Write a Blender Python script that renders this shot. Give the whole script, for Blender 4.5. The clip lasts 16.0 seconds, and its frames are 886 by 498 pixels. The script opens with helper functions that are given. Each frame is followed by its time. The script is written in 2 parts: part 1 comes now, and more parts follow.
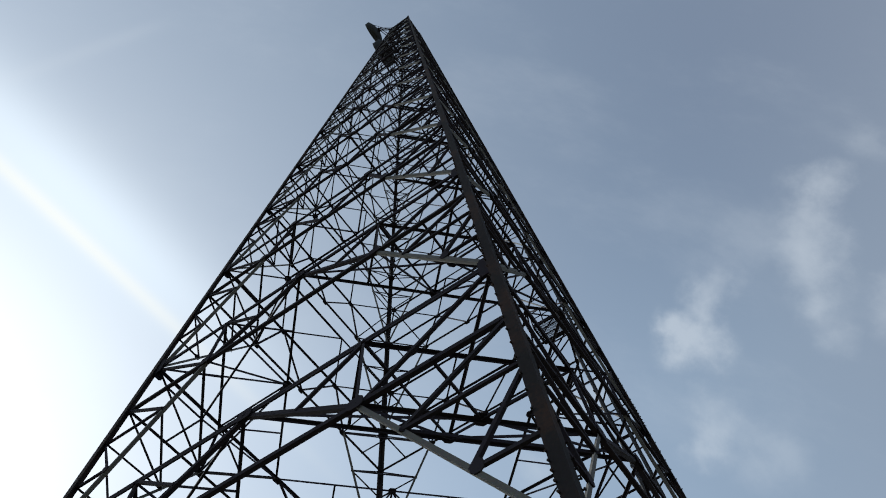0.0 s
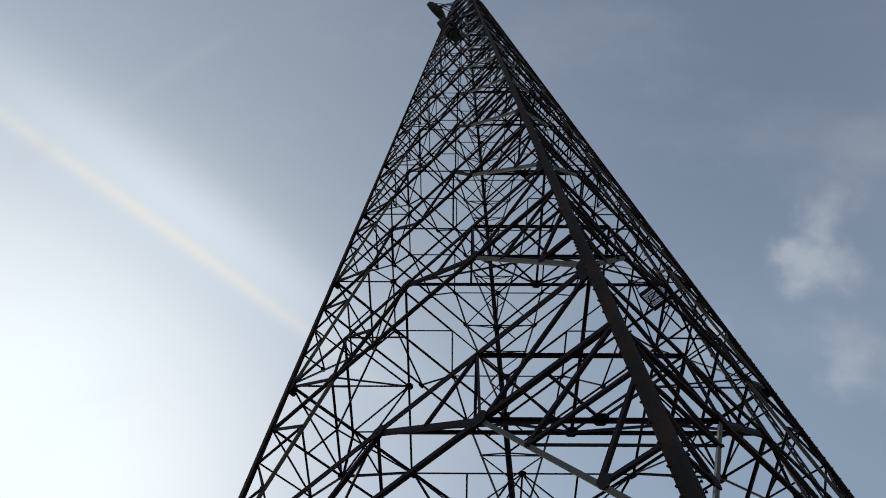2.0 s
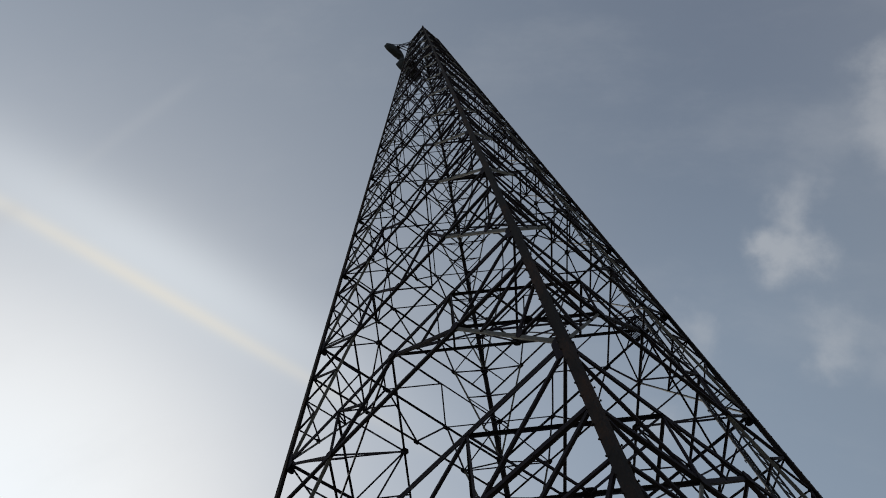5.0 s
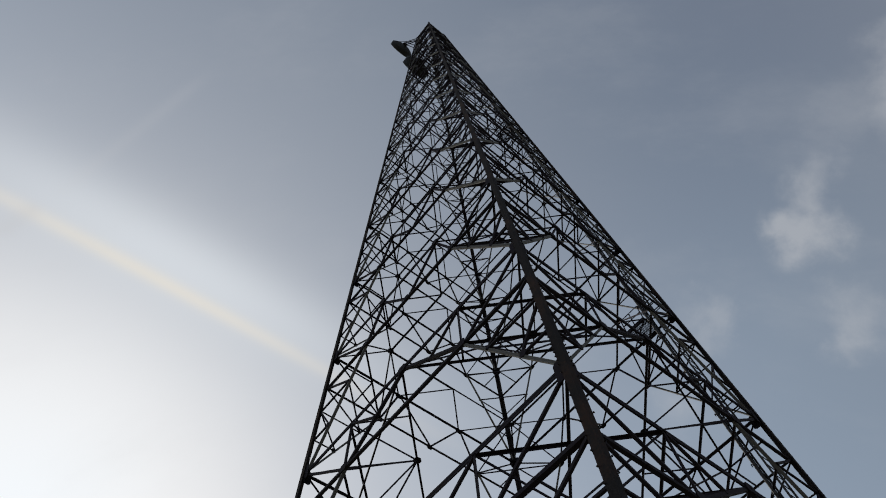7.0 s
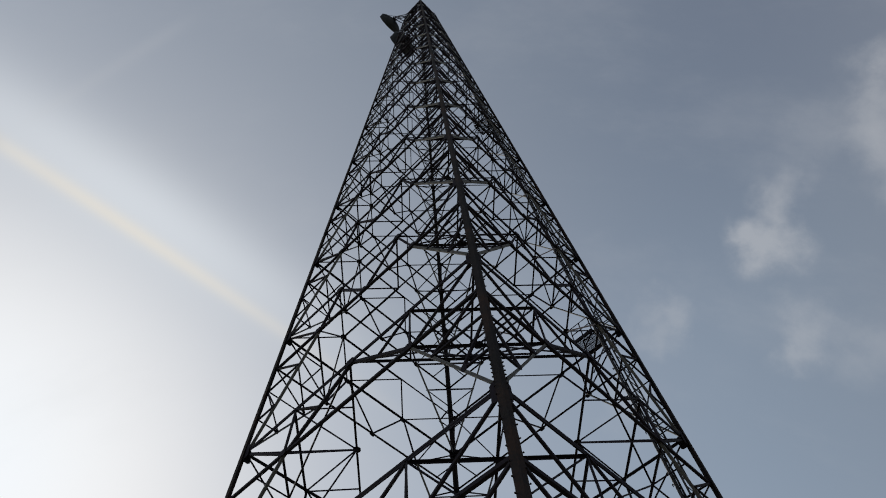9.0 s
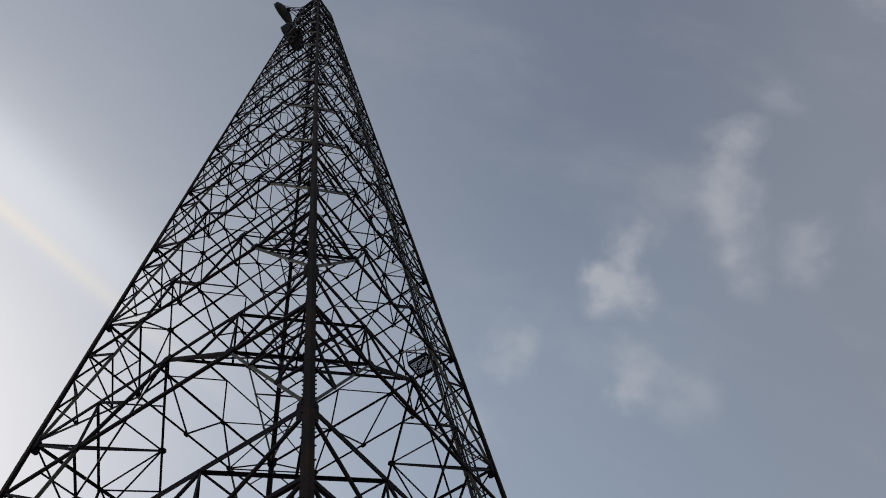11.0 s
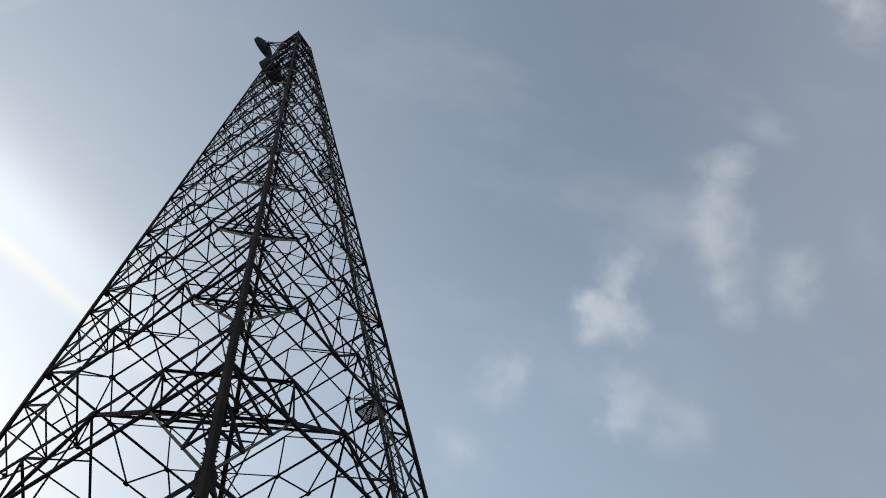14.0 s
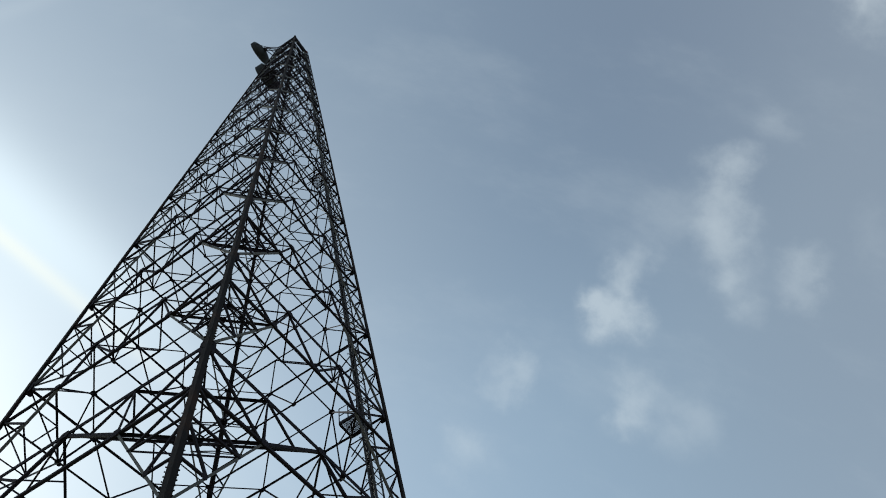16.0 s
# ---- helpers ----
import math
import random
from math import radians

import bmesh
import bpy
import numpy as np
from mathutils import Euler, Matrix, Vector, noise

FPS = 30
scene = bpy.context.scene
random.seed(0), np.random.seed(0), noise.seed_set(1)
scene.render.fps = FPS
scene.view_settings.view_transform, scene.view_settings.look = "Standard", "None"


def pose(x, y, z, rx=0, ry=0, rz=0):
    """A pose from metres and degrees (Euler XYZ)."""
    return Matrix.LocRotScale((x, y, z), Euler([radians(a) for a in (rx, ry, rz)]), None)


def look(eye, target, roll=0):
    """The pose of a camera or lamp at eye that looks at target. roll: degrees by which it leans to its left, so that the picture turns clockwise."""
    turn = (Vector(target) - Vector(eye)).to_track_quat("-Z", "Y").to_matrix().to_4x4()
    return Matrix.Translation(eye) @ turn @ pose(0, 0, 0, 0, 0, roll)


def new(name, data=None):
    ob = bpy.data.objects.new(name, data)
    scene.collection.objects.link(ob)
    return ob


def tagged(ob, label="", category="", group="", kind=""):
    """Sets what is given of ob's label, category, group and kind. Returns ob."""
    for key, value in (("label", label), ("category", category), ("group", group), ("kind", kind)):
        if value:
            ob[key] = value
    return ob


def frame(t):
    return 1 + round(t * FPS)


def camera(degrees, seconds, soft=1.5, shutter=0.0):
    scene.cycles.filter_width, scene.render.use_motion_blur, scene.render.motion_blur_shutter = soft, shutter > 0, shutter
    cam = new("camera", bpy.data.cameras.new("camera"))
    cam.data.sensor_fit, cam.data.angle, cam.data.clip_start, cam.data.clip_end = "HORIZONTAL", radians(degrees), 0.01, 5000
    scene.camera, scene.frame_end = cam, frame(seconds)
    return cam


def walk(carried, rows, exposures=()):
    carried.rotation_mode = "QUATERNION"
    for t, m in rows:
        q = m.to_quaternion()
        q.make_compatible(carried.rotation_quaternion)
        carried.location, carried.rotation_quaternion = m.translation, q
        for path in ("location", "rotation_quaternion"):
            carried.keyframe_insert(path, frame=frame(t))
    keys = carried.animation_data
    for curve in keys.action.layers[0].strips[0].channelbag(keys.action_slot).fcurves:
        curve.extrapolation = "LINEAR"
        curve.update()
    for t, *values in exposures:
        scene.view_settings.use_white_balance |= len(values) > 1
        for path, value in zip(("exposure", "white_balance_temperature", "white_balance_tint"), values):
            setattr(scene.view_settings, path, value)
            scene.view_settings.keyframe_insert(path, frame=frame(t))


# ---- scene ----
cam = camera(65.89, 16.0, soft=1.0)
# seconds, x, y, z, heading, tilt, lean
PATH = [
    (0, -1.896, -10.239, 1.704, -17.00, 64.25, -6.77),
    (0.5, -1.912, -10.388, 1.686, -12.94, 64.18, -6.16),
    (1, -1.913, -10.598, 1.670, -4.31, 61.85, -1.34),
    (1.5, -1.954, -10.862, 1.677, -1.46, 63.18, 0.16),
    (2, -2.020, -11.037, 1.667, 0.85, 61.84, 0.88),
    (2.5, -2.006, -11.266, 1.682, 0.82, 61.12, -0.24),
    (3, -2.065, -11.427, 1.649, -3.26, 61.27, -4.03),
    (3.5, -2.055, -11.551, 1.669, -2.57, 62.33, -3.99),
    (4, -1.948, -11.731, 1.648, -1.14, 60.77, -3.52),
    (4.5, -1.894, -11.937, 1.690, -2.56, 64.30, -6.84),
    (5, -1.925, -12.176, 1.662, -3.14, 63.77, -8.40),
    (5.2, -1.891, -12.261, 1.608, -3.79, 64.13, -10.04),
    (7.3, -1.690, -12.905, 1.626, -0.22, 63.02, -7.25),
    (7.5, -1.730, -12.955, 1.646, -1.99, 62.91, -8.49),
    (8, -1.750, -13.177, 1.622, -2.43, 60.85, -7.14),
    (8.2, -1.718, -13.287, 1.604, -3.57, 60.69, -6.34),
    (10.3, -0.931, -13.827, 1.632, -8.69, 61.09, -6.81),
    (10.5, -0.921, -13.863, 1.632, -15.94, 61.26, -8.55),
    (11, -0.815, -13.927, 1.573, -27.29, 59.27, -16.41),
    (11.5, -0.697, -14.050, 1.598, -30.70, 60.19, -16.54),
    (12, -0.458, -14.230, 1.663, -32.66, 60.80, -13.02),
    (12.5, -0.288, -14.535, 1.671, -36.80, 61.59, -17.87),
    (13, -0.099, -14.714, 1.612, -43.03, 64.76, -26.46),
    (13.5, 0.234, -14.848, 1.604, -28.96, 62.62, -14.90),
    (14, 0.486, -14.920, 1.588, -30.03, 61.17, -18.43),
    (14.5, 0.702, -15.019, 1.602, -33.33, 61.02, -22.32),
    (15, 0.932, -15.170, 1.606, -25.71, 58.60, -13.68),
    (15.5, 1.073, -15.301, 1.631, -26.87, 60.12, -14.97),
    (16, 1.219, -15.432, 1.760, -29.00, 61.27, -18.03),
]


def held(x, y, z, yaw, pitch, roll):
    return pose(x, y, z, 0, 0, yaw) @ pose(0, 0, 0, 90 + pitch) @ pose(0, 0, 0, 0, 0, roll)


walk(cam, [(t, held(*p)) for t, *p in PATH], exposures=[
    (0.0, 0.33, 6080, 5), (1.5, 0.07, 6150, 6), (3.5, -0.10, 6400, 6), (5.0, -0.13, 6520, 8), (8.0, -0.11, 6600, 9),
    (10.5, -0.15, 6480, 9), (11.0, -0.04, 6650, 11), (13.0, 0.32, 6600, 8), (14.5, 0.37, 6350, 6), (15.5, 0.35, 6240, 5), (16.0, 0.34, 6080, 0)])

# ---- sky and sun ----
SUN_AZ, SUN_EL = radians(-43.0), radians(35.0)
SUN_DIR = Vector((math.sin(SUN_AZ) * math.cos(SUN_EL), math.cos(SUN_AZ) * math.cos(SUN_EL), math.sin(SUN_EL)))


class Nodes:
    """Short hand for building node trees."""

    def __init__(self, tree):
        self.tree = tree
        tree.nodes.clear()

    def add(self, kind, inputs=None, **props):
        n = self.tree.nodes.new(kind)
        for k, v in props.items():
            setattr(n, k, v)
        for k, v in (inputs or {}).items():
            self.put(v, n.inputs[k])
        return n

    def put(self, v, socket):
        if isinstance(v, bpy.types.NodeSocket):
            self.tree.links.new(v, socket)
        else:
            socket.default_value = v

    def math(self, op, a, b=0.0, c=0.0, clamp=False):
        return self.add("ShaderNodeMath", {0: a, 1: b, 2: c}, operation=op, use_clamp=clamp).outputs[0]

    def vmath(self, op, a, b=(0, 0, 0)):
        n = self.add("ShaderNodeVectorMath", {0: a, 1: b}, operation=op)
        return n.outputs["Value"] if op in ("DOT_PRODUCT", "LENGTH", "DISTANCE") else n.outputs["Vector"]

    def ramp(self, fac, *stops):
        n = self.add("ShaderNodeValToRGB", {0: fac})
        e = n.color_ramp.elements
        while len(e) < len(stops):
            e.new(0.5)
        for el, (p, c) in zip(e, stops):
            el.position, el.color = p, (*c, 1) if isinstance(c, tuple) else (c, c, c, 1)
        return n.outputs[0]

    def mix(self, fac, a, b, blend="MIX"):
        n = self.add("ShaderNodeMix", data_type="RGBA", blend_type=blend)
        self.put(fac, n.inputs[0]), self.put(a, n.inputs[6]), self.put(b, n.inputs[7])
        return n.outputs[2]

    def smooth(self, x, a, b):
        n = self.add("ShaderNodeMapRange", {0: x, 1: a, 2: b, 3: 0.0, 4: 1.0}, interpolation_type="SMOOTHSTEP")
        return n.outputs[0]

    def noise(self, vec, scale, detail=4.0, rough=0.55):
        return self.add("ShaderNodeTexNoise", {"Vector": vec, "Scale": scale, "Detail": detail, "Roughness": rough}).outputs[0]


def direction(az, el):
    az, el = radians(az), radians(el)
    return (math.sin(az) * math.cos(el), math.cos(az) * math.cos(el), math.sin(el))


def build_world():
    world = bpy.data.worlds.new("world")
    scene.world = world
    world.use_nodes = True
    k = Nodes(world.node_tree)
    sky = k.add("ShaderNodeTexSky", sky_type="NISHITA", sun_disc=False, sun_elevation=SUN_EL, sun_rotation=SUN_AZ,
                air_density=1.0, dust_density=1.2, ozone_density=2.0, altitude=50)
    vec = k.add("ShaderNodeTexCoord").outputs["Generated"]
    # thin haze veil: whiter round the sun
    cosine = k.vmath("DOT_PRODUCT", vec, tuple(SUN_DIR))
    angle = k.math("MULTIPLY", k.math("ARCCOSINE", k.math("MINIMUM", cosine, 0.99999)), 57.29578)
    veil = k.math("EXPONENT", k.math("MULTIPLY", k.math("POWER", k.math("DIVIDE", angle, 18.0), 1.9), -1.0))
    # ice halo over the sun, a pale band with a warm inner rim
    horizontal = k.vmath("DOT_PRODUCT", vec, (math.sin(SUN_AZ), math.cos(SUN_AZ), 0))
    side = k.vmath("DOT_PRODUCT", vec, (math.cos(SUN_AZ), -math.sin(SUN_AZ), 0))
    z = k.add("ShaderNodeSeparateXYZ", {0: vec}).outputs[2]
    lift = k.math("MULTIPLY", k.math("ARCTAN2", z, horizontal), 57.29578)
    off = k.math("SUBTRACT", lift, k.math("ADD", 56.4, k.math("MULTIPLY", k.math("MULTIPLY", side, side), -2.0)))
    along = k.math("EXPONENT", k.math("MULTIPLY", k.math("POWER", k.math("DIVIDE", side, 0.28), 2.0), -1.0))
    def bump(centre, width):
        d = k.math("DIVIDE", k.math("SUBTRACT", off, centre), width)
        return k.math("MULTIPLY", k.math("EXPONENT", k.math("MULTIPLY", k.math("MULTIPLY", d, d), -1.0)), along)
    white_band, rim = bump(1.1, 2.9), bump(-0.65, 0.60)
    broad = k.math("MULTIPLY", k.smooth(off, 9.0, -3.0), along)
    # clouds: small torn cumulus at their places, plus faint cirrus
    warp = k.vmath("SCALE", k.vmath("SUBTRACT", k.add("ShaderNodeTexNoise", {"Vector": vec, "Scale": 10.0, "Detail": 8.0, "Roughness": 0.60}).outputs[1], (0.5, 0.5, 0.5)))
    warp.node.inputs["Scale"].default_value = 0.12
    bent = k.vmath("ADD", vec, warp)
    puffs = None
    for az, el, size, thick in CLOUDS:
        d = k.vmath("DISTANCE", bent, direction(az + 2.2, el))
        s = k.math("MULTIPLY", k.smooth(d, math.radians(size) * 1.3, 0.0), thick)
        puffs = s if puffs is None else k.math("ADD", puffs, s, clamp=True)
    torn = k.smooth(k.noise(k.vmath("MULTIPLY", vec, (1.0, 1.0, 0.6)), 13.0, 8.0, 0.55), 0.25, 0.58)
    puffs = k.math("MULTIPLY", puffs, torn)
    cirrus = k.math("MULTIPLY", k.smooth(k.noise(k.vmath("MULTIPLY", vec, (1.0, 2.2, 1.0)), 4.0, 7.0, 0.62), 0.45, 0.8), 0.10)
    # two faint straight streaks of high ice cloud across the halo
    for p, q, wide, strong in STREAKS:
        n = Vector(direction(*p)).cross(Vector(direction(*q))).normalized()
        mid = (Vector(direction(*p)) + Vector(direction(*q))).normalized()
        reach = mid.angle(Vector(direction(*p))) * 57.3
        d = k.math("DIVIDE", k.vmath("DOT_PRODUCT", vec, tuple(n)), radians(wide))
        line = k.math("EXPONENT", k.math("MULTIPLY", k.math("MULTIPLY", d, d), -1.0))
        far = k.math("MULTIPLY", k.math("ARCCOSINE", k.math("MINIMUM", k.vmath("DOT_PRODUCT", vec, tuple(mid)), 0.99999)), 57.29578)
        line = k.math("MULTIPLY", k.math("MULTIPLY", line, k.smooth(far, reach * 1.25, reach * 0.6)), strong)
        cirrus = k.math("ADD", cirrus, line)
    high = k.smooth(z, 0.72, 0.99)
    base = k.mix(0.40, k.mix(1.0, sky.outputs[0], (1.12, 1.0, 0.83, 1), "MULTIPLY"), (1.76, 1.95, 2.15, 1))
    # the haze thins away from the sun and towards the zenith
    base = k.mix(k.math("MULTIPLY", k.smooth(angle, 40.0, 75.0), k.smooth(z, 0.70, 0.93)), base, k.mix(1.0, base, (0.70, 0.75, 0.83, 1), "MULTIPLY"))
    # this mix puts the lens vignette's purple-grey into the sky away from the sun
    base = k.mix(k.math("MULTIPLY", k.smooth(angle, 55.0, 90.0), 0.5), base, (1.34, 1.36, 1.60, 1))
    base = k.mix(k.math("MULTIPLY", high, 0.40), base, (1.0, 1.15, 1.5, 1))
    wide = k.math("EXPONENT", k.math("MULTIPLY", k.math("POWER", k.math("DIVIDE", angle, 44.0), 3.0), -1.0))
    base = k.mix(k.math("MULTIPLY", wide, 0.19), base, (4.3, 4.45, 4.65, 1))
    col = k.mix(k.math("MULTIPLY", veil, 0.92, clamp=True), base, (4.0, 4.42, 4.90, 1))
    # the glare close round the sun
    glare = k.math("EXPONENT", k.math("MULTIPLY", k.math("POWER", k.math("DIVIDE", angle, 11.0), 2.0), -1.0))
    col = k.mix(k.math("MULTIPLY", glare, 0.55), col, (7.0, 7.2, 7.5, 1))
    col = k.mix(k.math("MULTIPLY", broad, 0.16), col, (4.0, 4.42, 4.90, 1))
    col = k.mix(k.math("MULTIPLY", white_band, 0.76), col, (4.25, 4.5, 4.85, 1))
    col = k.mix(k.math("MULTIPLY", rim, 0.50), col, (5.2, 4.75, 4.0, 1))
    col = k.mix(cirrus, col, (3.45, 3.5, 3.65, 1))
    col = k.mix(k.math("MULTIPLY", puffs, 0.46, clamp=True), col, (3.45, 3.5, 3.65, 1))
    bg = k.add("ShaderNodeBackground", {0: col, 1: 0.175})
    out = k.add("ShaderNodeOutputWorld")
    k.put(bg.outputs[0], out.inputs[0])


# ends as heading and height, breadth in degrees, strength
STREAKS = [((-59.6, 56.4), (-58.4, 70.5), 0.5, 0.09), ((-60.6, 51.9), (-60.0, 55.2), 0.7, 0.25)]
# heading, height, angular radius in degrees, thickness
CLOUDS = [
    (44.2, 50.4, 2.7, 1.25), (48.4, 52.4, 1.9, 0.75), (42.6, 52.6, 1.5, 0.70), (52.2, 53.0, 1.9, 0.50), (67.2, 53.1, 2.3, 0.80),
    (63.3, 50.5, 2.8, 0.85), (59.1, 47.9, 2.5, 0.70), (56.4, 44.5, 2.0, 0.50), (62.0, 43.2, 2.0, 0.45),
    (64.1, 44.7, 1.6, 0.40), (90.0, 50.0, 2.1, 0.65), (91.1, 51.2, 1.4, 0.50), (28.6, 49.6, 1.9, 0.55),
    (31.7, 50.4, 1.4, 0.50), (42.4, 44.3, 2.5, 0.55), (40.1, 43.2, 1.8, 0.50), (44.4, 40.6, 3.0, 0.40),
    (22.0, 44.9, 2.4, 0.50), (74.6, 52.0, 1.7, 0.30), (59.0, 53.6, 2.6, 0.25), (71.2, 41.6, 2.4, 0.25),
]
build_world()
sun = new("sun", bpy.data.lights.new("sun", "SUN"))
sun.data.energy, sun.data.angle, sun.data.color = 5.0, radians(0.8), (1.0, 0.95, 0.87)
sun.matrix_world = look(SUN_DIR * 50, (0, 0, 0))


# ---- materials ----
def material(name, build):
    m = bpy.data.materials.new(name)
    m.use_nodes = True
    k = Nodes(m.node_tree)
    bsdf = k.add("ShaderNodeBsdfPrincipled")
    k.put(bsdf.outputs[0], k.add("ShaderNodeOutputMaterial").inputs[0])
    build(k, bsdf)
    return m


def steel(base, rust, amount, metal=0.35, rough=0.55):
    """Weathered galvanised steel: dull zinc with rust streaks and grime."""
    def build(k, b):
        vec = k.add("ShaderNodeTexCoord").outputs["Object"]
        rnd = k.add("ShaderNodeObjectInfo").outputs["Random"]
        shifted = k.vmath("ADD", vec, k.add("ShaderNodeCombineXYZ", {0: k.math("MULTIPLY", rnd, 37.0)}).outputs[0])
        blotch, grain = k.noise(shifted, 1.3, 5.0, 0.6), k.noise(shifted, 22.0, 4.0, 0.6)
        spangle = k.add("ShaderNodeTexVoronoi", {"Vector": shifted, "Scale": 55.0}).outputs[1]
        tone = k.mix(k.math("MULTIPLY", blotch, 0.9), tuple(0.72 * c for c in base) + (1,), tuple(base) + (1,))
        tone = k.mix(0.10, tone, spangle, "OVERLAY")
        where = k.smooth(k.math("ADD", k.math("MULTIPLY", blotch, 0.7), k.math("MULTIPLY", grain, 0.3)), 0.62 - 0.3 * amount, 0.80 - 0.3 * amount)
        tone = k.mix(where, tone, tuple(rust) + (1,))
        tone = k.mix(k.math("MULTIPLY", rnd, 0.25), tone, (0.05, 0.05, 0.055, 1))
        k.put(tone, b.inputs["Base Color"])
        b.inputs["Specular IOR Level"].default_value = 0.2
        k.put(k.math("MULTIPLY", k.math("SUBTRACT", 1.0, where), metal), b.inputs["Metallic"])
        k.put(k.math("ADD", rough, k.math("MULTIPLY", grain, 0.3)), b.inputs["Roughness"])
        bump = k.add("ShaderNodeBump", {"Strength": 0.25, "Distance": 0.004, "Height": grain})
        k.put(bump.outputs[0], b.inputs["Normal"])
    return build


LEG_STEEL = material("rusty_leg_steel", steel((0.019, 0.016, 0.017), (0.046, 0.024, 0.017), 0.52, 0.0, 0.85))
# beams near black: their look against the bright sky is put into the colour
BEAM_STEEL = material("backlit_beam_steel", steel((0.027, 0.022, 0.032), (0.026, 0.017, 0.017), 0.3, 0.0, 0.85))
# much the same steel as the beams, with sunlit paleness put into the colour
BRACE_STEEL = material("sunlit_brace_steel", steel((0.145, 0.141, 0.135), (0.075, 0.057, 0.046), 0.15, 0.0, 0.7))
LADDER_STEEL = material("galvanised_ladder_steel", steel((0.060, 0.060, 0.068), (0.04, 0.030, 0.026), 0.15, 0.0, 0.7))


def painted(color, rough=0.5, dirt=0.25):
    def build(k, b):
        vec = k.add("ShaderNodeTexCoord").outputs["Object"]
        n, fine = k.noise(vec, 2.5, 5.0, 0.6), k.noise(vec, 30.0, 3.0)
        k.put(k.mix(k.math("MULTIPLY", k.smooth(n, 0.45, 0.75), dirt), tuple(color) + (1,), (0.05, 0.045, 0.04, 1)), b.inputs["Base Color"])
        k.put(k.math("ADD", rough, k.math("MULTIPLY", fine, 0.2)), b.inputs["Roughness"])
        b.inputs["Specular IOR Level"].default_value = 0.25
    return build


DISH_PAINT = material("grey_dish_paint", painted((0.045, 0.05, 0.056), 0.7))
RADOME = material("dark_radome_fabric", painted((0.018, 0.02, 0.023), 0.8))
CABLE = material("black_cable_sheath", painted((0.03, 0.03, 0.032), 0.5, 0.3))


def ground_look(k, b):
    vec = k.add("ShaderNodeTexCoord").outputs["Object"]
    big, mid, fine = k.noise(vec, 0.05, 5.0), k.noise(vec, 0.6, 6.0, 0.65), k.noise(vec, 14.0, 5.0, 0.7)
    grass = k.mix(fine, (0.03, 0.03, 0.016, 1), (0.065, 0.06, 0.034, 1))
    soil = k.mix(fine, (0.05, 0.038, 0.03, 1), (0.10, 0.08, 0.062, 1))
    k.put(k.mix(k.smooth(k.math("ADD", k.math("MULTIPLY", mid, 0.6), k.math("MULTIPLY", big, 0.4)), 0.52, 0.66), grass, soil), b.inputs["Base Color"])
    b.inputs["Roughness"].default_value = 0.9
    k.put(k.add("ShaderNodeBump", {"Strength": 0.6, "Distance": 0.05, "Height": fine}).outputs[0], b.inputs["Normal"])


GROUND = material("dry_grass_and_soil", ground_look)

# ---- ground ----
bm = bmesh.new()
bmesh.ops.create_grid(bm, x_segments=60, y_segments=60, size=3000)
for v in bm.verts:
    far = max(0.0, v.co.xy.length - 60)
    v.co.z = min(far * 0.004, 2.0) * noise.noise(v.co * 0.004)
me = bpy.data.meshes.new("ground")
bm.to_mesh(me), bm.free()
me.materials.append(GROUND)
tagged(new("ground", me), "dry grass and bare soil under the mast", "ground", kind="structure")

# ---- the lattice mast ----
APEX, HALF = 97.13, 4.95
TOP = 77.43


def half(z):
    """Half the mast's width at a height."""
    return HALF * (1 - (z - 0.48) / APEX)


LEVELS = [0.0, 5.13, 10.1, 15.05, 20.11, 25.07, 30.2, 35.65, 41.0, 46.5, 52.0, 57.3, 62.5, 67.6, 72.6, TOP]


def on_face(f, w, z, inset=0.0):
    """A point on face f (0 to 3), w from -1 to 1 across it, set in by inset metres."""
    h = half(z)
    d = h - inset
    return Vector([(-d, w * h, z), (w * h, -d, z), (d, w * h, z), (w * h, d, z)][f])


INWARD = [Vector((1, 0, 0)), Vector((0, 1, 0)), Vector((-1, 0, 0)), Vector((0, -1, 0))]


def angle_bar(bm, p, q, inward, size, flip=1, thick=None, double=0.0, deep=1.0):
    """A rolled angle section from p to q: one flange flat to the face, the other standing inwards."""
    p, q = Vector(p), Vector(q)
    thick = thick or max(0.008, size * 0.10)
    ax = (q - p).normalized()
    n = (inward - ax * inward.dot(ax)).normalized()
    s = ax.cross(n)
    s *= (1 if s.z > 0 else -1) * flip
    for off in ((0.0,) if not double else (-double / 2, double / 2)):
        f2 = 1 if off >= 0 else -1
        prof = [(0, 0), (size, 0), (size, thick), (thick, thick), (thick, size * deep), (0, size * deep)]
        ring = []
        for e in (p, q):
            ring.append([bm.verts.new(e + s * (f2 * (a - size / 2 * (not double)) + off) + n * b) for a, b in prof])
        for i in range(6):
            j = (i + 1) % 6
            bm.faces.new((ring[0][i], ring[0][j], ring[1][j], ring[1][i]))
        bm.faces.new(ring[0][::-1]), bm.faces.new(ring[1])
    bmesh.ops.recalc_face_normals(bm, faces=bm.faces)


def part(name, bm, mat, parent, label="", kind=""):
    me = bpy.data.meshes.new(name)
    bm.to_mesh(me), bm.free()
    me.materials.append(mat)
    ob = new(name, me)
    ob.parent = parent
    return tagged(ob, label, kind=kind)


def bar(name, p, q, inward, size, mat, parent, flip=1, double=0.0, label="", deep=None):
    bm = bmesh.new()
    deep = deep or taper((p.z + q.z) / 2, 0.95, 1.35)
    angle_bar(bm, p, q, inward, size, flip, None, double, deep)
    return part(name, bm, mat, parent, label)


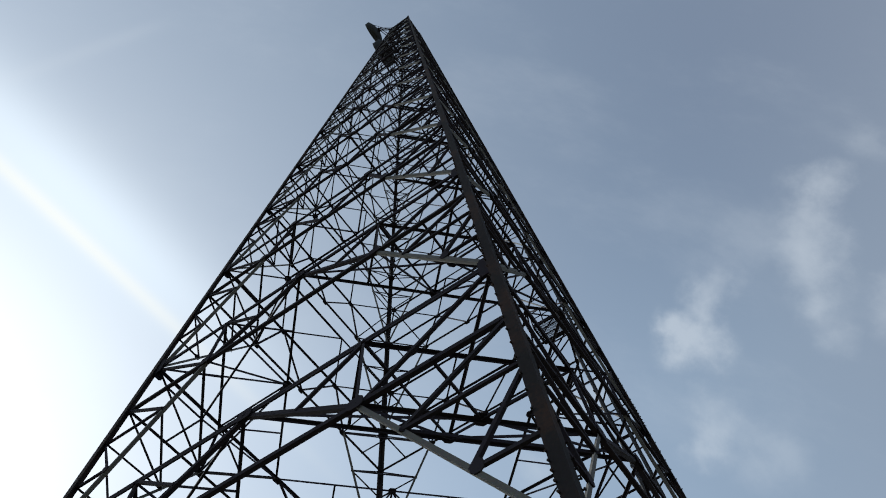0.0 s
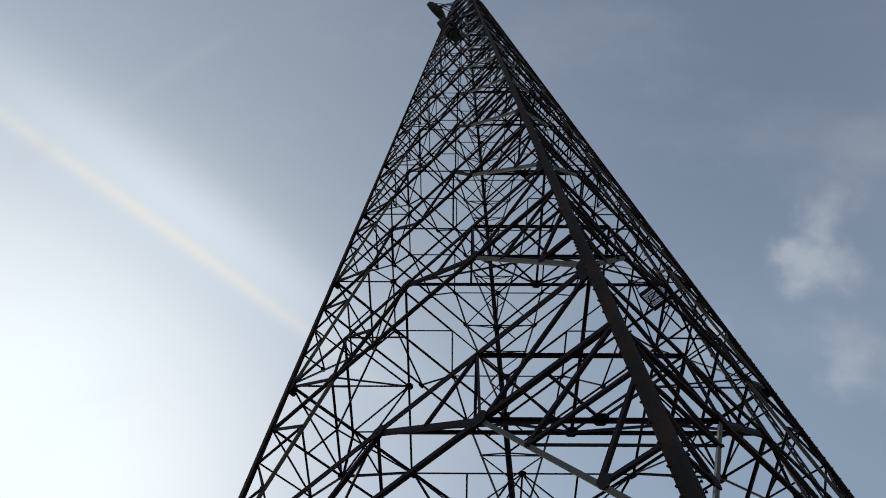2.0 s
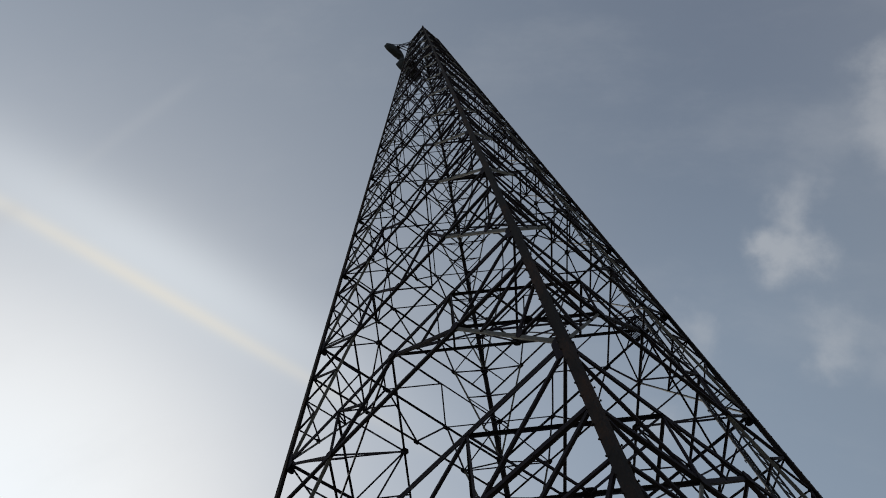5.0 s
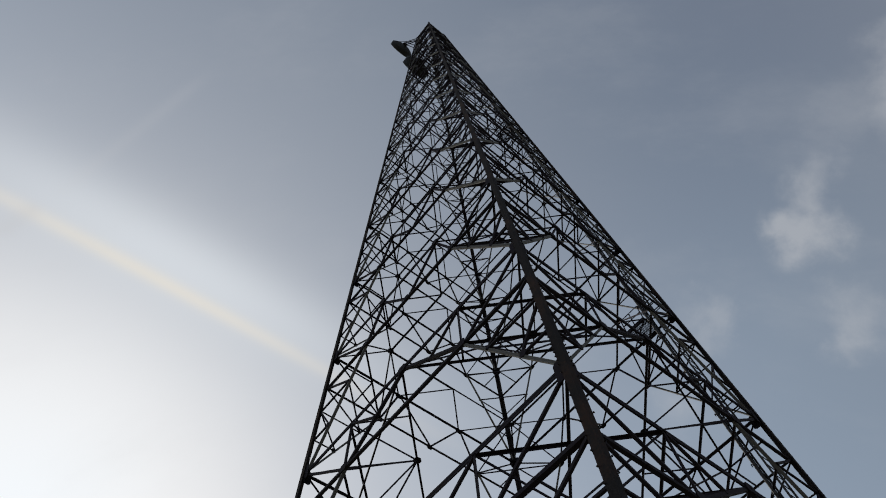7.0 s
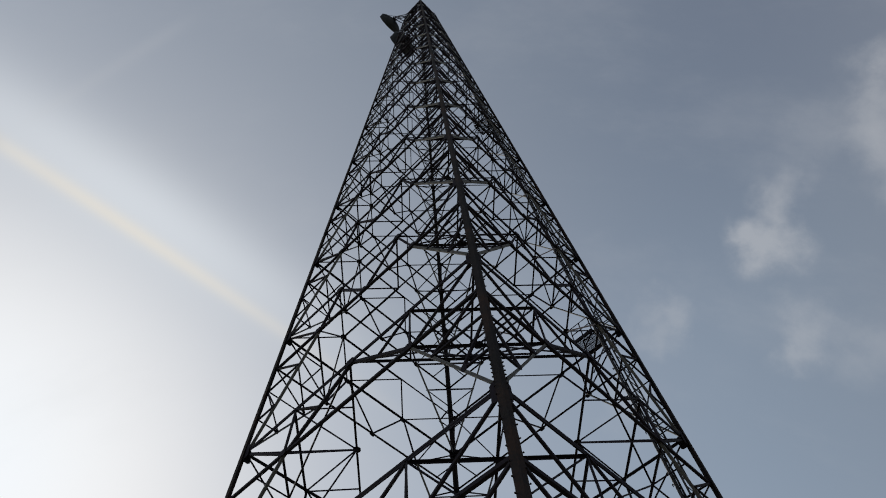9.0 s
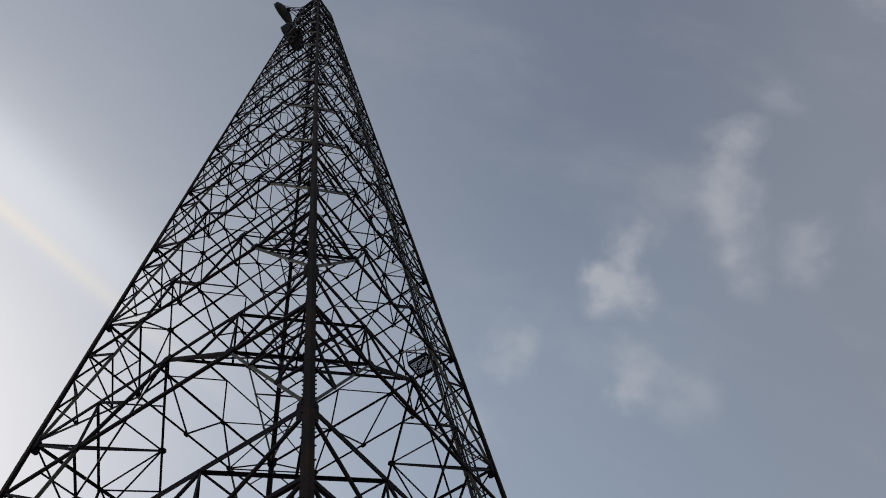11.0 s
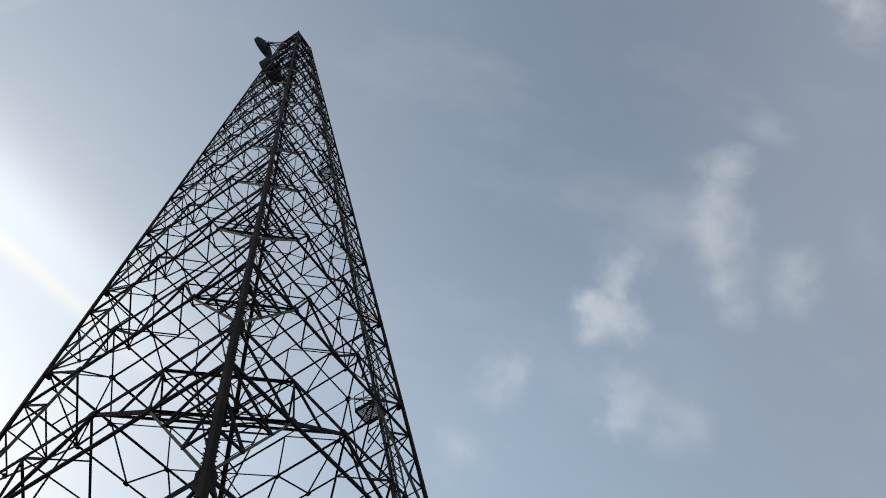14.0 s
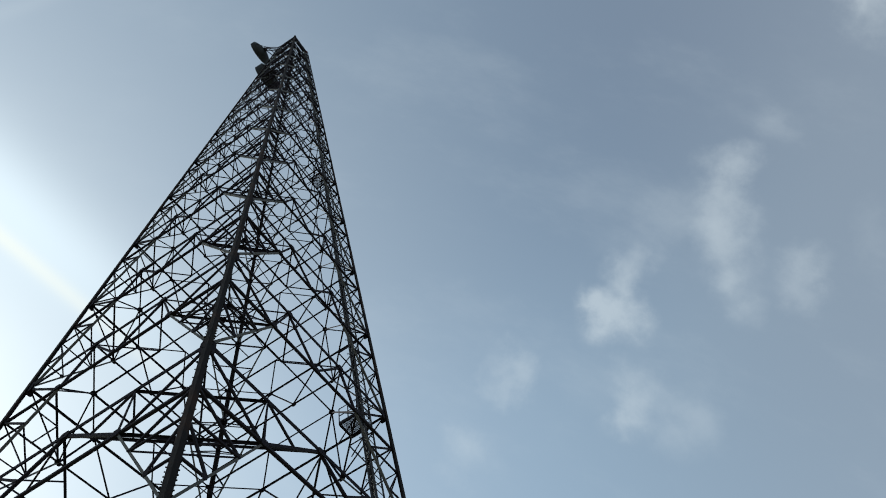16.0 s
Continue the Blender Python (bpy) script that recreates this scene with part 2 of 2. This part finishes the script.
def plate(bm, centre, x, y, w, h, thick):
    """A gusset plate: a chamfered slab lying in the plane of x and y."""
    x, y = x.normalized(), y.normalized()
    n = x.cross(y).normalized()
    c = min(w, h) * 0.25
    prof = [(-w / 2 + c, -h / 2), (w / 2 - c, -h / 2), (w / 2, -h / 2 + c), (w / 2, h / 2 - c), (w / 2 - c, h / 2), (-w / 2 + c, h / 2), (-w / 2, h / 2 - c), (-w / 2, -h / 2 + c)]
    a = [bm.verts.new(centre + x * i + y * j - n * thick / 2) for i, j in prof]
    b = [bm.verts.new(v.co + n * thick) for v in a]
    bm.faces.new(a[::-1]), bm.faces.new(b)
    for i in range(8):
        bm.faces.new((a[i], a[(i + 1) % 8], b[(i + 1) % 8], b[i]))


mast = new("lattice_mast")
mast.matrix_world = pose(0, 0, 0, 0, 0, 45)
tagged(mast, "tall tapering steel lattice telecom mast with dark rusty legs", "lattice mast")


def taper(z, low, high):
    return low + (high - low) * min(1, max(0, z / TOP))


# legs: heavy angles with their corner outwards, spliced at every panel
for sx, sy in ((-1, -1), (1, -1), (1, 1), (-1, 1)):
    bm = bmesh.new()
    rings = []
    for z in [-0.3] + LEVELS[1:]:
        w, t = taper(z, 0.150, 0.105), taper(z, 0.022, 0.013)
        h = half(z) + 0.055
        prof = [(0, 0), (w, 0), (w, t), (t, t), (t, w), (0, w)]
        rings.append([bm.verts.new((sx * (h - a), sy * (h - b), z)) for a, b in prof])
    for r0, r1 in zip(rings, rings[1:]):
        for i in range(6):
            bm.faces.new((r0[i], r0[(i + 1) % 6], r1[(i + 1) % 6], r1[i]))
    bm.faces.new(rings[0]), bm.faces.new(rings[-1])
    bmesh.ops.recalc_face_normals(bm, faces=bm.faces)
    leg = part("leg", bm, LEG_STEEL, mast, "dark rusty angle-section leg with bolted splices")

RESTED = 20.3


def thin(p, q, inward, size, flip=1, name="redundant_brace"):
    """A small brace: a part of its own low down, joined to the lacing higher up."""
    if min(p.z, q.z) < RESTED:
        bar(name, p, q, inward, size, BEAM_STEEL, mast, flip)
    else:
        angle_bar_fast(p, q, inward, size, flip)


REST_V, REST_F = [], []


def angle_bar_fast(p, q, inward, size, flip=1):
    ax = (q - p).normalized()
    n = (inward - ax * inward.dot(ax)).normalized()
    s = ax.cross(n)
    s *= (1 if s.z > 0 else -1) * flip
    thick = max(0.008, size * 0.1)
    prof = [(0, 0), (size, 0), (size, thick), (thick, thick), (thick, size), (0, size)]
    o = len(REST_V)
    for e in (p, q):
        REST_V.extend(tuple(e + s * (a - size / 2) + n * b) for a, b in prof)
    for i in range(6):
        j = (i + 1) % 6
        REST_F.append((o + i, o + j, o + 6 + j, o + 6 + i))


def gusset(f, w, z, wide, high, depth=-0.006):
    bm = bmesh.new()
    x = Vector((0, 1, 0)) if f in (0, 2) else Vector((1, 0, 0))
    plate(bm, on_face(f, w, z, depth), x, Vector((0, 0, 1)), wide, high, 0.014)
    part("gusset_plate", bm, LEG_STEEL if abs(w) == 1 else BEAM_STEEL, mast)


CORNERS = ((-1, -1), (1, -1), (1, 1), (-1, 1))
for lev in range(1, len(LEVELS)):
    z0, z1 = LEVELS[lev - 1], LEVELS[lev]
    zm = z0 + (z1 - z0) * 0.69
    za, zb = z0 + (zm - z0) * 0.36, z0 + (zm - z0) * 0.70
    dense = 1 + 0.75 * min(1, max(0, (z0 - 42) / 30)) ** 1.3
    big, mid, small = taper(z0, 0.070, 0.056) * dense, taper(z0, 0.072, 0.066) * dense, taper(z0, 0.052, 0.047) * dense
    h1, hm, hb = half(z1), half(zm), half(zb)
    for f in range(4):
        P = lambda w, z, i=0.012: on_face(f, w, z, i)
        inn = INWARD[f]
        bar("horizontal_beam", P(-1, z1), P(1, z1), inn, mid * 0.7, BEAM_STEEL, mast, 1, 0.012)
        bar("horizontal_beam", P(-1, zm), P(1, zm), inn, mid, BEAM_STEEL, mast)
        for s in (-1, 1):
            bar("lower_brace", P(s, z0, 0.028), P(s * 0.5, zm, 0.028), inn, big * 0.85, BRACE_STEEL, mast, 1, 0, "galvanised angle brace, its sunlit paleness put into the colour", 1.3)
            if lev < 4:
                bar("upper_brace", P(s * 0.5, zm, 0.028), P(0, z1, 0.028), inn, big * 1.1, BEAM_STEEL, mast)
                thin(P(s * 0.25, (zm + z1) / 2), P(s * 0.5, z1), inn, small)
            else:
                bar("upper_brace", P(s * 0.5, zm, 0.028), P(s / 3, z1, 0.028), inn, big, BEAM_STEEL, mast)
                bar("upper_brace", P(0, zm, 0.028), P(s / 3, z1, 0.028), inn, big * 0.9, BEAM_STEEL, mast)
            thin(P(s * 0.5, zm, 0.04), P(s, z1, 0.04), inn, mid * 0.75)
            if lev < 4:
                thin(P(s * 0.5, zm), P(s * 0.5, z1), inn, small)
            # the lower brace is held to the leg at about its thirds
            thin(P(s * 0.82, za), P(s, za), inn, small * 0.9)
            thin(P(s * 0.82, za), P(s, zb), inn, small)
            thin(P(s * 0.65, zb), P(s, zb), inn, small * 0.9)
            thin(P(s * 0.65, zb), P(s, zm), inn, small)
            g = taper(z0, 0.62, 0.26)
            gusset(f, s * (1 - 0.21 * g / h1), z1 - 0.03, g * 0.39, g * 0.80)
            gusset(f, s * 0.5, zm, g * 0.42, g * 0.34)
            if lev < 6:
                gusset(f, s * 0.835, za, g * 0.24, g * 0.28, 0.016)
        if lev < 4:
            gusset(f, 0, z1 - 0.03, g * 0.48, g * 0.34)
        else:
            for w in (-1 / 3, 1 / 3):
                gusset(f, w, z1 - 0.02, g * 0.42, g * 0.36)
            gusset(f, 0, zm, g * 0.36, g * 0.3)
    # plan bracing at the level, and ties across the corners at the hips
    down = Vector((0, 0, -1))
    for sx, sy in CORNERS:
        V = lambda u, v, z=z1, h=h1: Vector((sx * u * h, sy * v * h, z))
        corner = V(1, 1)
        ma, mb = V(1, 0.5, zm, hm), V(0.5, 1, zm, hm)
        near = sx < 0 and sy < 0
        bar("hip_tie", ma, mb, down, mid * 0.8 if near else small, BEAM_STEEL, mast)
        hip = (ma + mb) / 2
        if lev < 4:
            # a diamond between the middles of the faces
            a, b, m = V(1, 0), V(0, 1), V(0.5, 0.5)
            qa, qb = V(1, 0.5, z1 - 0.03), V(0.5, 1, z1 - 0.03)
            bar("plan_brace", a, b, down, mid * 0.75, BEAM_STEEL, mast)
            bar("hip_tie", qa, qb, down, mid * 0.8, BEAM_STEEL, mast)
            struts = [(qa, V(0.75, 0.25)), (qb, V(0.25, 0.75)), (m, corner), (m, qa), (m, qb), (corner, (qa + qb) / 2), (m, ma), (m, mb), (hip, a), (hip, b)]
            knots = [m]
        else:
            # an inner square with ties to the thirds of the faces
            k = V(2 / 3, 2 / 3)
            bar("plan_brace", k, V(0, 2 / 3), down, mid * 0.7, BEAM_STEEL, mast)
            bar("plan_brace", k, V(2 / 3, 0), down, mid * 0.7, BEAM_STEEL, mast)
            struts = [(k, corner), (k, V(1 / 3, 1)), (k, V(1, 1 / 3)), (V(0, 2 / 3), V(1 / 3, 1)), (V(2 / 3, 0), V(1, 1 / 3)), (k, ma), (k, mb)]
            knots = [k]
        struts += [(hip, V(1, 0.75, zm, hm)), (hip, V(0.75, 1, zm, hm)), (V(1, 0.65, zb, hb), V(0.65, 1, zb, hb))]
        for p, q in struts:
            thin(p, q, down + Vector((0.01, 0.02, 0)), small * 0.95, 1, "plan_strut")
        for p in knots + [hip] * near:
            if z1 < 50:
                bm = bmesh.new()
                plate(bm, p - Vector((0, 0, 0.01)), Vector((sx, sy, 0)), Vector((-sy, sx, 0)), taper(z1, 0.22, 0.14), taper(z1, 0.22, 0.14), 0.012)
                part("knot_plate", bm, BEAM_STEEL, mast)

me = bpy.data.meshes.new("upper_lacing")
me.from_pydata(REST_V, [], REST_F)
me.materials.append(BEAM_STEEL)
ob = new("upper_lacing", me)
ob.parent = mast
tagged(ob, "fine steel lacing of the upper panels, coloured as dark as backlit", kind="stuff")

# step bolts on two legs
bm = bmesh.new()
bmesh.ops.create_cone(bm, cap_ends=True, segments=6, radius1=0.009, radius2=0.009, depth=0.05)
bmesh.ops.create_cone(bm, cap_ends=True, segments=6, radius1=0.015, radius2=0.015, depth=0.014, matrix=Matrix.Translation((0, 0, 0.02)))
BOLT = bpy.data.meshes.new("step_bolt")
bm.to_mesh(BOLT), bm.free()
BOLT.materials.append(LEG_STEEL)
for sx, sy in ((-1, -1), (1, -1)):
    z, k = 3.0, 0
    while z < 17:
        h, w = half(z), taper(z, 0.145, 0.105) * 0.6
        ob = new("step_bolt", BOLT)
        ob.parent = mast
        if k % 2:
            ob.matrix_local = Matrix.Translation((sx * (h + 0.055 + 0.002), sy * (h - w), z)) @ pose(0, 0, 0, 0, 90 * sx, 0)
        else:
            ob.matrix_local = Matrix.Translation((sx * (h - w), sy * (h + 0.055 + 0.002), z)) @ pose(0, 0, 0, -90 * sy, 0, 0)
        # close set on the splices above each level
        z, k = z + (0.06 if min(abs(z - v - 0.4) for v in LEVELS) < 0.45 else 0.15), k + 1


# ---- ladder, cable tray and landings in one corner of the mast ----
TURN = pose(0, 0, 0, 0, 0, 45)


def thing(name, label, category, group="", at=(0, 0, 0)):
    ob = new(name)
    ob.matrix_world = TURN @ Matrix.Translation(at)
    return tagged(ob, label, category, group)


def tube(bm, pts, r, seg=6):
    """A round bar through the points."""
    pts = [Vector(p) for p in pts]
    rings = []
    for i, p in enumerate(pts):
        ax = (pts[min(i + 1, len(pts) - 1)] - pts[max(i - 1, 0)]).normalized()
        a = ax.orthogonal().normalized() if not rings else (ref - ax * ref.dot(ax)).normalized()
        ref = a
        b = ax.cross(a)
        rings.append([bm.verts.new(p + (a * math.cos(t) + b * math.sin(t)) * r) for t in [2 * math.pi * k / seg for k in range(seg)]])
    for r0, r1 in zip(rings, rings[1:]):
        for k in range(seg):
            bm.faces.new((r0[k], r0[(k + 1) % seg], r1[(k + 1) % seg], r1[k]))
    bm.faces.new(rings[0][::-1]), bm.faces.new(rings[-1])


def slab(bm, c, sx, sy, sz, m=Matrix()):
    r = bmesh.ops.create_cube(bm, size=1, matrix=m @ Matrix.Translation(c) @ Matrix.Diagonal((sx, sy, sz, 1)))
    return r["verts"]


def route(fu, fv, z):
    """A line that climbs with the mast's taper."""
    return Vector((fu * half(z), -fv * half(z), z))


LU, LV = 0.775, 0.935
ladder = thing("climbing_ladder", "galvanised climbing ladder with round rungs inside the mast corner", "ladder")
LADDER_TOP = TOP - 0.6
for side in (-1, 1):
    bm = bmesh.new()
    tube(bm, [route(LU, LV, max(min(z, LADDER_TOP), 0.02)) + Vector((side * 0.22, 0, 0)) for z in LEVELS], 0.03, 4)
    part("stile", bm, LADDER_STEEL, ladder)
RUNG = None
z = 2.4
far_rungs = bmesh.new()
while z < LADDER_TOP:
    p = route(LU, LV, z)
    if z < 45:
        if RUNG is None:
            bm = bmesh.new()
            tube(bm, [(-0.22, 0, 0), (0.22, 0, 0)], 0.013)
            RUNG = bpy.data.meshes.new("rung")
            bm.to_mesh(RUNG), bm.free()
            RUNG.materials.append(LADDER_STEEL)
        ob = new("rung", RUNG)
        ob.parent, ob.location = ladder, p
    else:
        tube(far_rungs, [p + Vector((-0.22, 0, 0)), p + Vector((0.22, 0, 0))], 0.013, 4)
    z += 0.3
part("upper_rungs", far_rungs, LADDER_STEEL, ladder, "far galvanised ladder rungs", "stuff")
# brackets to the face beams
for z0 in LEVELS[1:-1]:
    p = route(LU, LV, z0)
    for sgn in (-1, 1):
        bm = bmesh.new()
        tube(bm, [p + Vector((sgn * 0.22, 0, 0)), Vector((p.x + sgn * 0.22, -half(z0) + 0.02, z0))], 0.02)
        part("bracket", bm, LADDER_STEEL, ladder)

tray = thing("cable_tray", "pale galvanised cable tray with black feeder cables", "cable tray")
TU, TV = 0.81, 0.87
for side in (-1, 1):
    bm = bmesh.new()
    tube(bm, [route(TU, TV, max(min(z, TOP - 1), 0.02)) + Vector((side * 0.16, 0, 0)) for z in LEVELS], 0.03, 4)
    part("tray_rail", bm, LADDER_STEEL, tray)
bm = bmesh.new()
tube(bm, [(-0.16, 0, 0), (0.16, 0, 0)], 0.016)
CROSS = bpy.data.meshes.new("tray_rung")
bm.to_mesh(CROSS), bm.free()
CROSS.materials.append(LADDER_STEEL)
z = 1.0
while z < TOP - 1:
    ob = new("tray_rung", CROSS)
    ob.parent, ob.location = tray, route(TU, TV, z)
    z += 0.6
random.seed(5)
for k in range(6):
    bm = bmesh.new()
    off = -0.11 + 0.044 * k
    top = TOP - 1.2 - (k * 7 % 5) * 1.6
    pts, z = [], 0.1
    while z < top:
        pts.append(route(TU, TV, z) + Vector((off + random.uniform(-0.008, 0.008), 0.035, 0)))
        z += 1.2
    tube(bm, pts, 0.018, 5)
    part("feeder_cable", bm, CABLE, tray, "black feeder cable")
for z0 in LEVELS[1:-1]:
    p = route(TU, TV, z0)
    for sgn in (-1, 1):
        bm = bmesh.new()
        tube(bm, [p + Vector((sgn * 0.16, 0, 0)), Vector((p.x + sgn * 0.16, -half(z0) + 0.02, z0))], 0.018)
        part("tray_bracket", bm, LADDER_STEEL, tray)
# bent rod hangers that stand out beside the tray
bm = bmesh.new()
tube(bm, [(0.10, 0, 0.05), (-0.16, 0.02, 0.02), (-0.28, 0.03, 0.0), (-0.31, 0.03, -0.05), (-0.27, 0.03, -0.09)], 0.012, 5)
HANGER = bpy.data.meshes.new("hanger")
bm.to_mesh(HANGER), bm.free()
HANGER.materials.append(LADDER_STEEL)
z = 6.0
while z < 40:
    ob = new("hanger", HANGER)
    ob.parent, ob.location = tray, route(TU, TV, z)
    z += 0.9


def landing(z, cu, cv, wide, deep):
    """A small grating landing with a railing, resting on the level's beams."""
    c = Vector((cu * half(z), -cv * half(z), z + 0.06))
    plat = thing("rest_landing", "small steel grating landing with pipe railing beside the ladder", "landing", "rest landings on the mast")
    m = Matrix.Translation(c) @ pose(0, 0, 0, 0, 0, 0)
    bm = bmesh.new()
    for sx in (-1, 1):
        slab(bm, (sx * wide / 2, 0, 0), 0.06, deep, 0.09, m)
        slab(bm, (0, sx * deep / 2, 0), wide - 0.06, 0.05, 0.066, m)
    part("floor_frame", bm, BEAM_STEEL, plat)
    bm = bmesh.new()
    n = int(deep / 0.03)
    for k in range(n):
        slab(bm, (0, -deep / 2 + 0.03 + k * (deep - 0.06) / (n - 1), 0.015), wide - 0.06, 0.014, 0.018, m)
    for k in range(9):
        slab(bm, (-wide / 2 + 0.06 + k * (wide - 0.12) / 8, 0, 0.024), 0.008, deep - 0.06, 0.012, m)
    part("grating", bm, BEAM_STEEL, plat, "fine steel floor grating")
    corners = [(-wide / 2, deep / 2), (-wide / 2, -deep / 2), (wide / 2, -deep / 2), (wide / 2, deep / 2)]
    for x, y in corners + [(-wide / 2, 0), (0, -deep / 2)]:
        bm = bmesh.new()
        tube(bm, [m @ Vector((x, y, 0)), m @ Vector((x, y, 0.78))], 0.02)
        part("railing_post", bm, BEAM_STEEL, plat)
    for h in (0.10, 0.42, 0.78):
        bm = bmesh.new()
        tube(bm, [m @ Vector((x, y, h)) for x, y in corners], 0.019)
        part("rail", bm, BEAM_STEEL, plat)
    for s in (-1, 1):
        bm = bmesh.new()
        tube(bm, [m @ Vector((s * wide / 2, -deep / 2, -0.03)), m @ Vector((s * wide / 2, deep / 2 + 0.05, -0.9))], 0.025)
        part("knee_brace", bm, BEAM_STEEL, plat)
    return plat


for z, cu, cv in ((19.98, 0.90, 0.735), (40.9, 0.74, 0.74)):
    landing(z, cu, cv, 0.74, 0.74)

# ---- microwave dishes near the top ----
def spin(bm, profile, m, seg=40):
    """A turned shape about the local y axis; profile of (radius, y)."""
    rings = []
    for r, y in profile:
        rings.append([bm.verts.new(m @ Vector((r * math.cos(t), y, r * math.sin(t)))) for t in [2 * math.pi * k / seg for k in range(seg)]])
    for r0, r1 in zip(rings, rings[1:]):
        for k in range(seg):
            bm.faces.new((r0[k], r0[(k + 1) % seg], r1[(k + 1) % seg], r1[k]))
    bm.faces.new(rings[0]), bm.faces.new(rings[-1][::-1])
    bmesh.ops.recalc_face_normals(bm, faces=bm.faces)
    for f in bm.faces:
        f.smooth = len(f.verts) == 4


def dish(at, radius, depth, anchors, label):
    d = thing("microwave_dish", label, "dish antenna", "microwave dishes on the mast")
    m = Matrix.Translation(at)
    bm = bmesh.new()
    back = [(0.12 * radius, -0.34 * radius), (0.45 * radius, -0.28 * radius), (0.75 * radius, -0.16 * radius), (radius, 0.0)]
    spin(bm, back + [(radius, 0.02)], m)
    part("reflector", bm, DISH_PAINT, d)
    bm = bmesh.new()
    spin(bm, [(radius * 1.0, 0.02), (radius * 1.015, 0.03), (radius * 1.015, depth - 0.05), (radius * 1.03, depth - 0.045), (radius * 1.03, depth)], m)
    part("shroud", bm, DISH_PAINT, d, "dark grey metal shroud")
    bm = bmesh.new()
    spin(bm, [(radius * 1.0, depth + 0.004), (radius * 0.97, depth + 0.02), (0.3 * radius, depth + 0.05), (0.05 * radius, depth + 0.055)], m)
    part("radome", bm, RADOME, d, "dark fabric radome")
    hub = Vector(at) + Vector((0, -0.40 * radius, 0))
    bm = bmesh.new()
    tube(bm, [hub + Vector((0, -0.1, -0.9)), hub + Vector((0, -0.1, 0.9))], 0.057, 10)
    slab(bm, hub, 0.4, 0.16, 0.5)
    part("mount_pipe", bm, BEAM_STEEL, d)
    for a, h in anchors:
        bm = bmesh.new()
        tube(bm, [hub + Vector((0, -0.1, h)), a], 0.04, 8)
        part("strut", bm, BEAM_STEEL, d)
    bm = bmesh.new()
    tube(bm, [Vector(at) + Vector((-radius * 0.9, 0, -0.3)), Vector((-half(at[2]) + 0.1, half(at[2]) - 0.05, at[2] - 0.6))], 0.025)
    part("stay", bm, BEAM_STEEL, d)
    return d


def corner(z, su=-1, sv=1):
    return Vector((su * half(z), sv * half(z), z))


dish((-1.75, 2.65, 76.2), 1.22, 0.40,
     [(corner(77.0), 0.8), (corner(75.4), -0.8), (corner(76.9, 1, 1), 0.7), (corner(75.4, 1, 1), -0.7), (corner(76.2), 0.0)],
     "large drum-shaped microwave dish on struts beside the mast top")
dish((-0.40, half(69.0) + 0.50, 69.0), 1.32, 0.7,
     [(corner(69.8), 0.8), (corner(68.2), -0.8), (corner(69.8, 1, 1), 0.8), (corner(68.2, 1, 1), -0.8)],
     "large pale drum microwave dish mounted on the mast face")

# ---- small fittings at the top ----
lamp = thing("obstruction_lamp", "small red obstruction lamp on a short post at the mast top", "lamp", at=(half(TOP), -half(TOP) + 0.1, TOP))
bm = bmesh.new()
tube(bm, [(0, 0, -0.2), (0, 0, 0.35)], 0.03, 8)
part("post", bm, BEAM_STEEL, lamp)
bm = bmesh.new()
spin(bm, [(0.08, 0.0), (0.10, 0.02), (0.10, 0.16), (0.06, 0.24), (0.02, 0.26)], Matrix.Translation((0, 0, 0.35)) @ pose(0, 0, 0, 90, 0, 0), 16)
part("lens", bm, material("red_lamp_glass", painted((0.30, 0.03, 0.02), 0.2, 0.1)), lamp, "red glass lens")
